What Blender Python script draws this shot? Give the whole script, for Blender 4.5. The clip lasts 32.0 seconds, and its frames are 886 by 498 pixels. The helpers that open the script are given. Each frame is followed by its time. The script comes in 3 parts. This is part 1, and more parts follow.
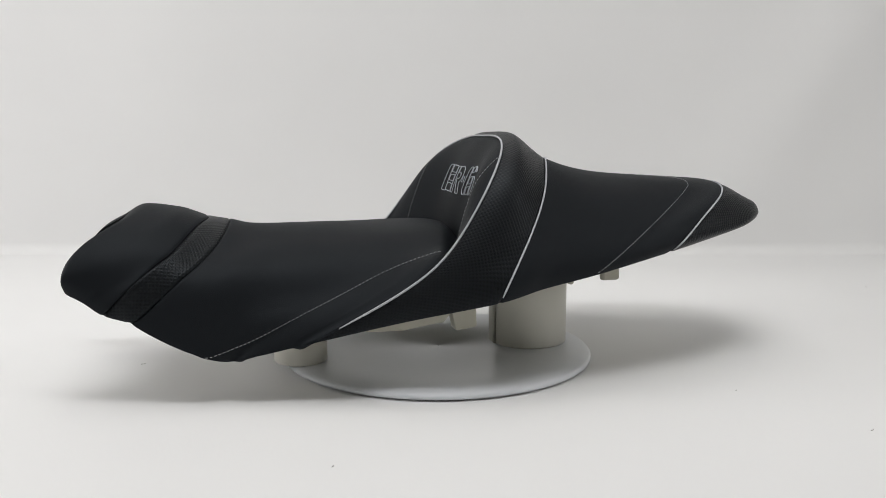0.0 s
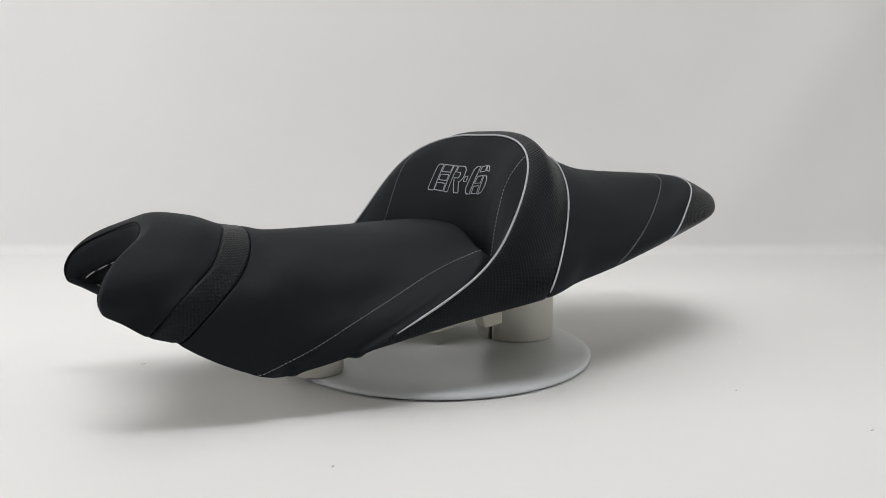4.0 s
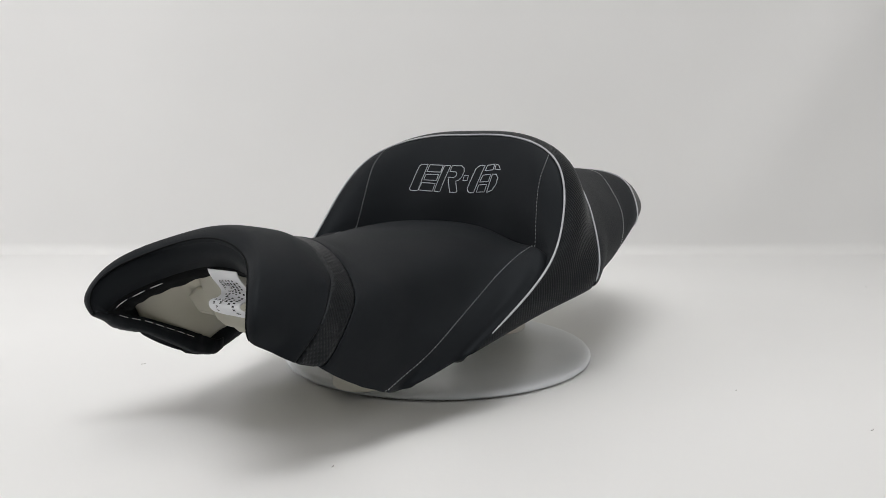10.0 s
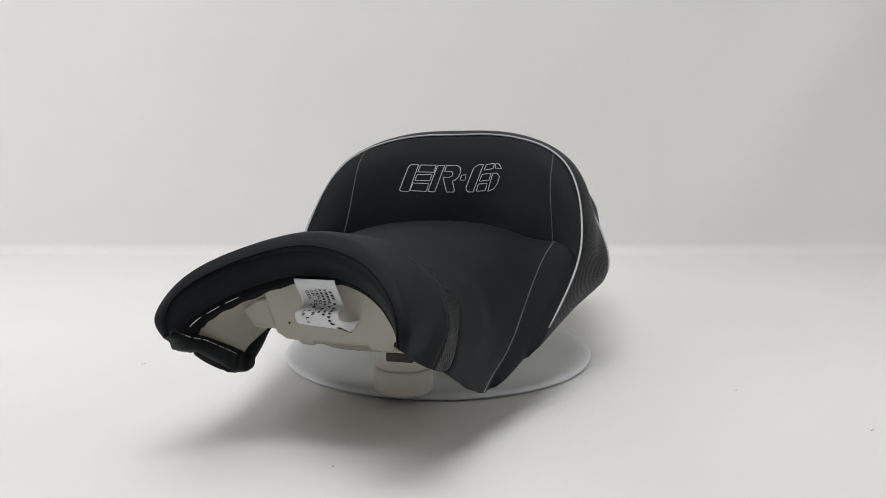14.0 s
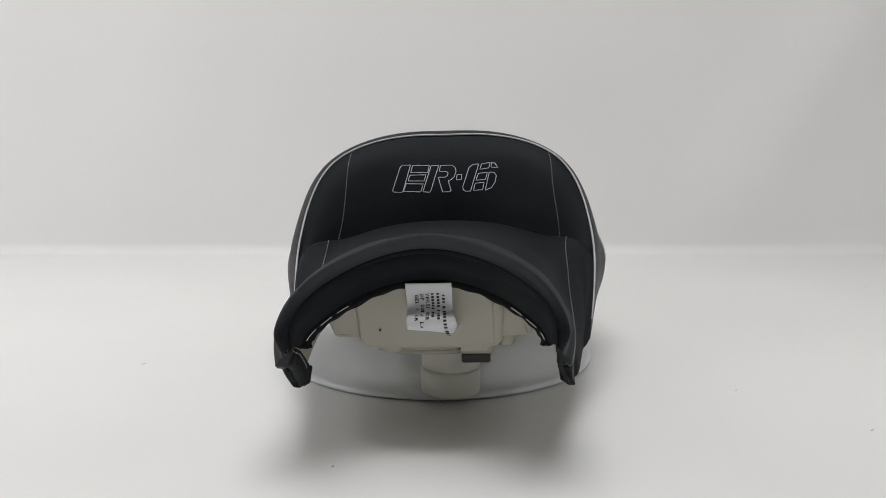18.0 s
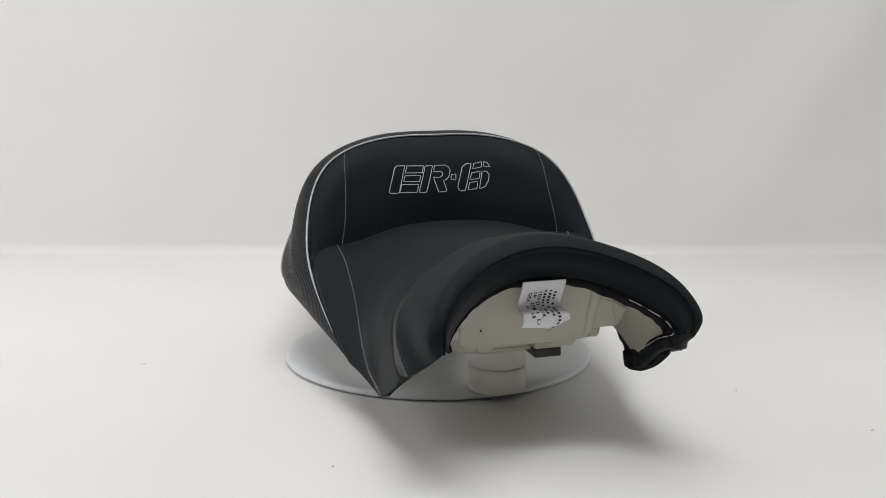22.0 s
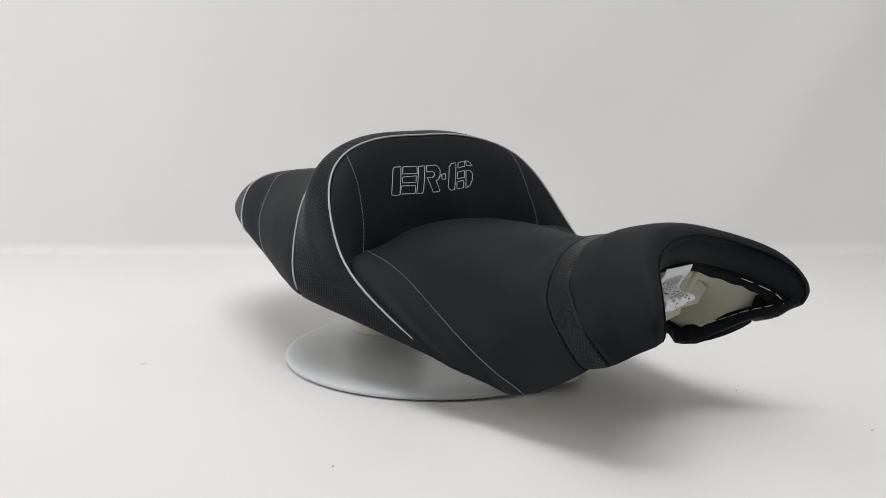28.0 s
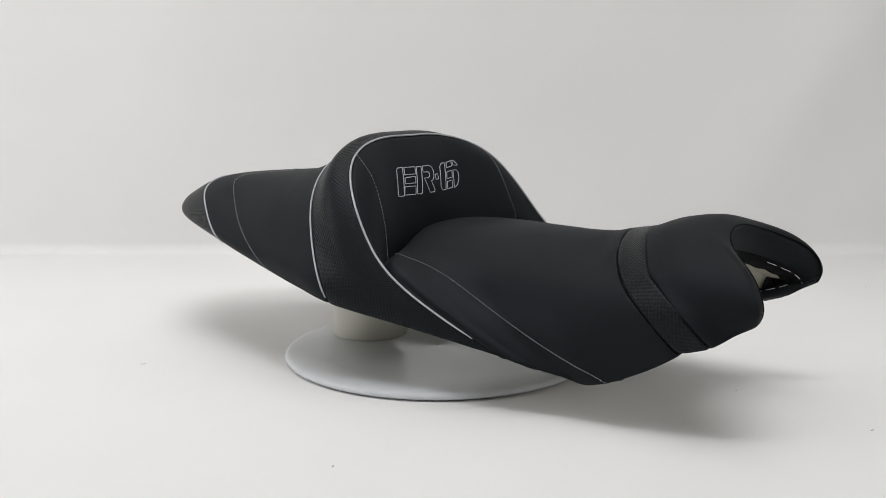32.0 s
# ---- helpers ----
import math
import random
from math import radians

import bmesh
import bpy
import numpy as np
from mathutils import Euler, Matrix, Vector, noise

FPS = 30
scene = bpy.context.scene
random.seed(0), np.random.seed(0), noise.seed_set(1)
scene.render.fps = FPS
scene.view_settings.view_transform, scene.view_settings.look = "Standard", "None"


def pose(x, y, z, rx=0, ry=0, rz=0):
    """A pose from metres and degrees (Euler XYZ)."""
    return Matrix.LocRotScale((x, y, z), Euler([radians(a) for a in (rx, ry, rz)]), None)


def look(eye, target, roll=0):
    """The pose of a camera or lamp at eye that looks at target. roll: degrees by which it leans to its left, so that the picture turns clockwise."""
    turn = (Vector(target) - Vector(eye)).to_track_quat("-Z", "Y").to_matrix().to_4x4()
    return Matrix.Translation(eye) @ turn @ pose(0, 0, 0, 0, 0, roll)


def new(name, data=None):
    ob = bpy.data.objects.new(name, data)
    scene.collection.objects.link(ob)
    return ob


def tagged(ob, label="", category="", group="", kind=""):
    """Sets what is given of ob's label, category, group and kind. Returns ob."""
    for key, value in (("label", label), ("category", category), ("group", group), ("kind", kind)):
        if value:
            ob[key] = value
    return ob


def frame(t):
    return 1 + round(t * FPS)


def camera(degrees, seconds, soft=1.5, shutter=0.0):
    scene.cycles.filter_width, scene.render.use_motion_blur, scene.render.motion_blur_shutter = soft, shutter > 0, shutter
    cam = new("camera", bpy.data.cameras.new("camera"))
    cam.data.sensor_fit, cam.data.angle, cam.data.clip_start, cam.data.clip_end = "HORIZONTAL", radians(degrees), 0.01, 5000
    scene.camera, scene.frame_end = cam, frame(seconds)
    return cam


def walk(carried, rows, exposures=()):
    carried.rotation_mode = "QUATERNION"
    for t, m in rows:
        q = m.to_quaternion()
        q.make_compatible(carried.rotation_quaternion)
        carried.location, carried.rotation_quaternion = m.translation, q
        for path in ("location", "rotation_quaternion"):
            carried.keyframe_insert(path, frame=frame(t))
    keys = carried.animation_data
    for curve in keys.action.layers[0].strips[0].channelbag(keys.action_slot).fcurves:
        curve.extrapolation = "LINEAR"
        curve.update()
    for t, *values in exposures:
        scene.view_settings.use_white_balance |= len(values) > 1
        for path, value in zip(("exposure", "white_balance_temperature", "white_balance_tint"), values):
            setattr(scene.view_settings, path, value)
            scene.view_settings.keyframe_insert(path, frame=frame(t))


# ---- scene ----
cam = camera(54.12, 32.0, soft=0.7)
EYE = pose(0.0, -0.8388, 0.2354, 90 - 8.985, 0, -0.146)
walk(cam, [(0.0, EYE), (32.0, EYE)], [(0.0, -0.02), (10.0, -0.02), (15.0, -0.03), (17.0, -0.06), (18.0, -0.12), (19.0, -0.08), (21.0, -0.03), (32.0, 0.0)])

# turntable: angle of the seat's nose about the vertical axis, at an even speed
TURN_START, TURN_RATE = 194.62, 4.0312


def turned(t):
    return pose(0, 0, 0, 0, 0, TURN_START + TURN_RATE * t)


TURNING = []

# ---- light: a dim white room with soft panels overhead ----
world = bpy.data.worlds.new("studio_air")
world.use_nodes = True
world.node_tree.nodes["Background"].inputs[0].default_value = (1.0, 0.99, 0.97, 1)
world.node_tree.nodes["Background"].inputs[1].default_value = 0.35
scene.world = world


def soft_panel(name, eye, target, width, depth, watts, colour, spread=180):
    lamp = bpy.data.lights.new(name, "AREA")
    lamp.shape, lamp.size, lamp.size_y, lamp.energy, lamp.color = "RECTANGLE", width, depth, watts, colour
    lamp.spread = radians(spread)
    ob = new(name, lamp)
    ob.matrix_world = look(eye, target)
    return ob


soft_panel("panel_overhead_front", (0.0, -0.62, 1.55), (0, -0.10, 0), 0.90, 0.28, 8.9, (0.987, 0.985, 1.0))
soft_panel("softbox_overhead", (-0.2, 0.20, 1.75), (-0.15, 0.25, 0), 1.7, 1.1, 2.85, (1.0, 0.98, 0.955), 75)
soft_panel("softbox_left", (-1.3, -0.25, 0.76), (-0.3, 0.40, 0.05), 0.7, 0.7, 6.9, (1.0, 0.982, 0.985))
soft_panel("softbox_right", (1.25, -0.4, 0.76), (0.3, 0.3, 0), 0.6, 0.6, 3.3, (1.0, 0.983, 0.985))


# ---- materials ----
def material(name, colour, rough, metal=0.0):
    m = bpy.data.materials.new(name)
    m.use_nodes = True
    b = m.node_tree.nodes["Principled BSDF"]
    b.inputs["Base Color"].default_value = (*colour, 1)
    b.inputs["Roughness"].default_value = rough
    b.inputs["Metallic"].default_value = metal
    return m, m.node_tree.nodes, m.node_tree.links, b


def noise_node(nodes, links, scale, detail=3.0, coords="Object"):
    tc = nodes.new("ShaderNodeTexCoord")
    n = nodes.new("ShaderNodeTexNoise")
    n.inputs["Scale"].default_value, n.inputs["Detail"].default_value = scale, detail
    links.new(tc.outputs[coords], n.inputs["Vector"])
    return n.outputs["Fac"]


def ramp(nodes, links, fac, stops):
    r = nodes.new("ShaderNodeValToRGB")
    while len(r.color_ramp.elements) < len(stops):
        r.color_ramp.elements.new(0.5)
    for e, (at, c) in zip(r.color_ramp.elements, stops):
        e.position, e.color = at, (*c, 1)
    links.new(fac, r.inputs["Fac"])
    return r.outputs["Color"]


def bump(nodes, links, height, strength, distance, b, below=None):
    n = nodes.new("ShaderNodeBump")
    n.inputs["Strength"].default_value, n.inputs["Distance"].default_value = strength, distance
    links.new(height, n.inputs["Height"])
    if below:
        links.new(below, n.inputs["Normal"])
    links.new(n.outputs["Normal"], b.inputs["Normal"])
    return n.outputs["Normal"]


def grained(name, dark, light, rough, grain, depth, spots=9.0, gloss=0.5):
    m, nodes, links, b = material(name, dark, rough)
    b.inputs["Specular IOR Level"].default_value = gloss
    if gloss < 0.5:
        b.inputs["Specular Tint"].default_value = (0.84, 0.93, 1.0, 1)
    links.new(ramp(nodes, links, noise_node(nodes, links, spots, 4), [(0.3, dark), (0.7, light)]), b.inputs["Base Color"])
    first = bump(nodes, links, noise_node(nodes, links, spots * 2, 2), 0.25, 0.002, b)
    bump(nodes, links, noise_node(nodes, links, grain, 3), 0.6, depth, b, first)
    return m


LEATHER = grained("black_vinyl", (0.0056, 0.0065, 0.0080), (0.0074, 0.0085, 0.0104), 0.60, 1400, 0.0003, gloss=0.18)
HEMCLOTH = grained("black_hem_cloth", (0.0035, 0.0035, 0.0037), (0.007, 0.007, 0.0073), 0.9, 2200, 0.0004, gloss=0.15)
PLASTIC = grained("ivory_plastic", (0.42, 0.405, 0.335), (0.48, 0.465, 0.39), 0.45, 500, 0.0001)
RINGPVC = grained("white_pvc", (0.69, 0.675, 0.61), (0.74, 0.725, 0.66), 0.4, 300, 0.00005)
DISCMAT = grained("white_lacquer", (0.63, 0.65, 0.675), (0.68, 0.70, 0.725), 0.35, 300, 0.00005)
RUBBER = grained("dark_rubber", (0.03, 0.028, 0.026), (0.05, 0.047, 0.043), 0.7, 600, 0.0002)
SILVER = grained("silver_piping_vinyl", (0.37, 0.385, 0.41), (0.45, 0.465, 0.49), 0.24, 900, 0.0001)
THREAD = grained("grey_thread", (0.37, 0.38, 0.39), (0.46, 0.47, 0.48), 0.6, 3000, 0.0001)
WHITETHREAD = grained("white_thread", (0.7, 0.7, 0.7), (0.8, 0.8, 0.8), 0.6, 3000, 0.0001)
LOGOTHREAD = grained("silver_thread", (0.50, 0.53, 0.58), (0.62, 0.65, 0.70), 0.45, 3000, 0.0001)
CLOTHTAG = grained("white_label_cloth", (0.74, 0.75, 0.77), (0.80, 0.81, 0.83), 0.75, 2500, 0.0001)
INK = grained("black_ink", (0.015, 0.015, 0.018), (0.02, 0.02, 0.025), 0.7, 900, 0.00005)
PAPER = grained("white_sheet", (0.78, 0.78, 0.775), (0.81, 0.81, 0.805), 0.60, 260, 0.0001, 2.5)
ROOMPAINT = grained("pale_room_paint", (0.68, 0.67, 0.62), (0.72, 0.71, 0.66), 0.8, 200, 0.0002, 2.0)
DUST = grained("grey_lint", (0.25, 0.24, 0.22), (0.4, 0.38, 0.35), 0.9, 900, 0.0001)


def weave_material():
    """Embossed carbon-look vinyl: small raised blocks in a basket pattern, on surface coordinates in metres."""
    m, nodes, links, b = material("carbon_look_vinyl", (0.009, 0.0095, 0.0105), 0.40)
    b.inputs["Specular IOR Level"].default_value = 0.22
    b.inputs["Specular Tint"].default_value = (0.84, 0.93, 1.0, 1)
    uv = nodes.new("ShaderNodeUVMap")
    split = nodes.new("ShaderNodeSeparateXYZ")
    links.new(uv.outputs["UV"], split.inputs[0])

    def math_node(kind, first, second):
        n = nodes.new("ShaderNodeMath")
        n.operation = kind
        for k, x in enumerate((first, second)):
            if isinstance(x, (int, float)):
                n.inputs[k].default_value = x
            else:
                links.new(x, n.inputs[k])
        return n.outputs[0]

    turns = math.pi / 0.0020
    waves = [math_node("SINE", math_node("MULTIPLY", split.outputs[k], turns), 0.0) for k in (0, 1)]
    height = math_node("MULTIPLY_ADD", math_node("MULTIPLY", waves[0], waves[1]), 0.5)
    height.node.inputs[2].default_value = 0.5
    links.new(ramp(nodes, links, height, [(0.25, (0.0022, 0.0023, 0.0026)), (0.6, (0.0044, 0.0050, 0.0060))]), b.inputs["Base Color"])
    first = bump(nodes, links, ramp(nodes, links, height, [(0.2, (0, 0, 0)), (0.6, (1, 1, 1))]), 1.0, 0.00025, b)
    bump(nodes, links, noise_node(nodes, links, 1400, 2), 0.4, 0.0002, b, first)
    return m


CARBON = weave_material()


# ---- mesh helpers ----
def part(name, bm, mat, parent, label=""):
    """Links a bmesh as one mesh object under a thing or a part."""
    me = bpy.data.meshes.new(name)
    bm.normal_update()
    bm.to_mesh(me)
    bm.free()
    me.materials.append(mat)
    ob = new(name, me)
    ob.parent = parent
    return tagged(ob, label)


def smooth(bm):
    for f in bm.faces:
        f.smooth = True
    return bm


def thing(name, label, category, group=""):
    return tagged(new(name), label, category, group)


def box(bm, a, b, bevel=0.002):
    """A box from corner a to corner b with rounded edges."""
    made = bmesh.ops.create_cube(bm, size=1.0)["verts"]
    a, b = Vector(a), Vector(b)
    for v in made:
        v.co = Vector([(a[i] + b[i]) / 2 + v.co[i] * (b[i] - a[i]) for i in range(3)])
    edges = {e for v in made for e in v.link_edges}
    if bevel:
        bmesh.ops.bevel(bm, geom=list(edges), offset=bevel, segments=2, profile=0.5, affect="EDGES")
    return bm


def lathe(bm, profile, steps=96, gap=None):
    """A solid of revolution about z: profile of (radius, z), closed. gap: (middle, half width) in radians left open."""
    turns = steps if gap is None else steps + 1
    if gap is None:
        angles = [2 * math.pi * i / steps for i in range(steps)]
    else:
        lo, hi = gap[0] + gap[1], gap[0] + 2 * math.pi - gap[1]
        angles = [lo + (hi - lo) * i / steps for i in range(turns)]
    rings = [[bm.verts.new((r * math.cos(a), r * math.sin(a), z)) for r, z in profile] for a in angles]
    n = len(profile)
    last = len(rings) if gap is None else len(rings) - 1
    for i in range(last):
        p, q = rings[i], rings[(i + 1) % len(rings)]
        for j in range(n):
            bm.faces.new((p[j], q[j], q[(j + 1) % n], p[(j + 1) % n]))
    if gap is not None:
        bm.faces.new(rings[0][::-1])
        bm.faces.new(rings[-1])
    bmesh.ops.recalc_face_normals(bm, faces=bm.faces)
    return bm


def tube(bm, points, radius, sides=8, closed=False, flat=1.0):
    """A round cord along points (Vectors); flat squashes it along its second axis."""
    n = len(points)
    rings = []
    up = Vector((0, 0, 1))
    for i, p in enumerate(points):
        d = (points[(i + 1) % n] - points[i - 1]) if closed else (points[min(i + 1, n - 1)] - points[max(i - 1, 0)])
        d.normalize()
        s = d.cross(up)
        if s.length < 0.1:
            s = d.cross(Vector((1, 0, 0)))
        s.normalize()
        w = s.cross(d)
        rings.append([bm.verts.new(p + radius * (math.cos(2 * math.pi * k / sides) * s + flat * math.sin(2 * math.pi * k / sides) * w)) for k in range(sides)])
    for i in range(n if closed else n - 1):
        a, b = rings[i], rings[(i + 1) % n]
        for k in range(sides):
            bm.faces.new((a[k], a[(k + 1) % sides], b[(k + 1) % sides], b[k]))
    if not closed:
        bm.faces.new(rings[0][::-1])
        bm.faces.new(rings[-1])
    return smooth(bm)


# ---- the white sheet: floor, cove and back wall in one sweep ----
FLOOR = -0.0022  # level of the sheet; the turntable's face is at about 0


def sweep_sheet():
    bm = bmesh.new()
    radius, back, top = 0.020, 0.613, 1.7
    line = [(-1.5 + i * (back - radius + 1.5) / 60, 0.0) for i in range(61)]
    line += [(back - radius + radius * math.sin(a), radius - radius * math.cos(a)) for a in [math.pi / 2 * i / 12 for i in range(1, 13)]]
    line += [(back, radius + (top - radius) * i / 70) for i in range(1, 71)]
    cols = 140
    rows = []
    for i in range(cols + 1):
        x = -1.9 + 3.8 * i / cols
        row = []
        for y, z in line:
            hang = min(1.0, z / 0.25)
            fold = 0.012 * noise.noise((x * 1.7 + z * 0.5, 3.1, z * 0.7)) + 0.005 * noise.noise((x * 5 - z * 1.4, 9.0, z * 1.3))
            ridge = 0.018 * math.exp(-(((x - 0.4715 - 0.5 * z) / 0.085) ** 2))
            lift = 0.0022 * max(0.0, noise.noise((x * 3, y * 3, 5.0))) * min(1.0, max(0.0, (math.hypot(x, y) - 0.2) / 0.2)) * (z == 0.0)
            row.append(bm.verts.new((x, y + hang * (fold - ridge), z + lift)))
        rows.append(row)
    for a, b in zip(rows, rows[1:]):
        for j in range(len(line) - 1):
            bm.faces.new((a[j], b[j], b[j + 1], a[j + 1]))
    for v in bm.verts:
        v.co.z += FLOOR
    ob = part("backdrop", smooth(bm), PAPER, None)
    m = ob.modifiers.new("thickness", "SOLIDIFY")
    m.thickness, m.offset = 0.001, -1
    return tagged(ob, "white seamless studio sheet curving from floor to wall", "backdrop", kind="structure")


sweep_sheet()


def room():
    """Plain walls, ceiling and floor that close the studio round the set."""
    for name, a, b in (("wall_north", (-2.2, 1.3, -0.75), (2.2, 1.4, 2.4)), ("wall_south", (-2.2, -2.4, -0.75), (2.2, -2.3, 2.4)),
                       ("wall_west", (-2.3, -2.3, -0.75), (-2.2, 1.3, 2.4)), ("wall_east", (2.2, -2.3, -0.75), (2.3, 1.3, 2.4)),
                       ("ceiling", (-2.3, -2.4, 2.4), (2.3, 1.4, 2.5)), ("floor", (-2.3, -2.4, -0.85), (2.3, 1.4, -0.75))):
        ob = part(name, box(bmesh.new(), a, b, 0), ROOMPAINT, None)
        tagged(ob, "plain pale painted studio " + name.split("_")[0], name.split("_")[0], kind="structure")
    bm = box(bmesh.new(), (-1.95, -1.55, -0.06), (1.95, 0.95, -0.006), 0.004)
    table = part("work_table", bm, ROOMPAINT, None)
    for x in (-1.8, 1.8):
        for y in (-1.4, 0.8):
            part("table_leg", box(bmesh.new(), (x - 0.04, y - 0.04, -0.75), (x + 0.04, y + 0.04, -0.06), 0.003), ROOMPAINT, table)
    tagged(table, "large pale table under the studio sheet", "table")


room()


# ---- turntable and supports ----
def turntable():
    t = thing("turntable", "round white lacquered turntable disc on the sheet", "turntable")
    rim = [(0.001, -0.0006), (0.1452, -0.0006), (0.1488, -0.0005), (0.1497, 0.0002), (0.1501, 0.0014), (0.1499, 0.0028), (0.1488, 0.0042), (0.1466, 0.0051), (0.143, 0.0055), (0.137, 0.0056), (0.001, 0.0056)]
    part("disc", smooth(lathe(bmesh.new(), rim, 160)), DISCMAT, t)
    part("hub", lathe(bmesh.new(), [(0.001, -0.0021), (0.143, -0.0021), (0.143, -0.0008), (0.001, -0.0008)], 64), RUBBER, t, "dark hidden bearing base")
    t["off_axis"] = -0.0027
    TURNING.append(t)


turntable()


def pipe_ring(name, label, x, y, z0, z1, outer, inner, gap=None):
    bm = bmesh.new()
    c = 0.0012
    lathe(bm, [(inner, z0), (outer - c, z0), (outer, z0 + c), (outer, z1 - c), (outer - c, z1), (inner, z1)], 72, gap)
    for v in bm.verts:
        v.co.x += x
        v.co.y += y
    for f in bm.faces:
        f.smooth = abs(f.normal.z) < 0.3
    ob = part(name, bm, RINGPVC, None)
    tagged(ob, label, "support ring", "white pipe supports under the seat")
    TURNING.append(ob)
    return ob


pipe_ring("support_ring", "short white plastic pipe ring on the turntable", 0.1397, 0.0152, 0.0057, 0.0263, 0.0247, 0.0210)
pipe_ring("support_ring", "short white plastic pipe ring stacked on another ring", 0.1395, 0.0154, 0.0265, 0.0520, 0.0244, 0.0210)
pipe_ring("support_pipe", "wide white slit plastic pipe holding up the seat", -0.0912, -0.001, 0.0057, 0.0840, 0.0392, 0.0357, (radians(14), 0.066))


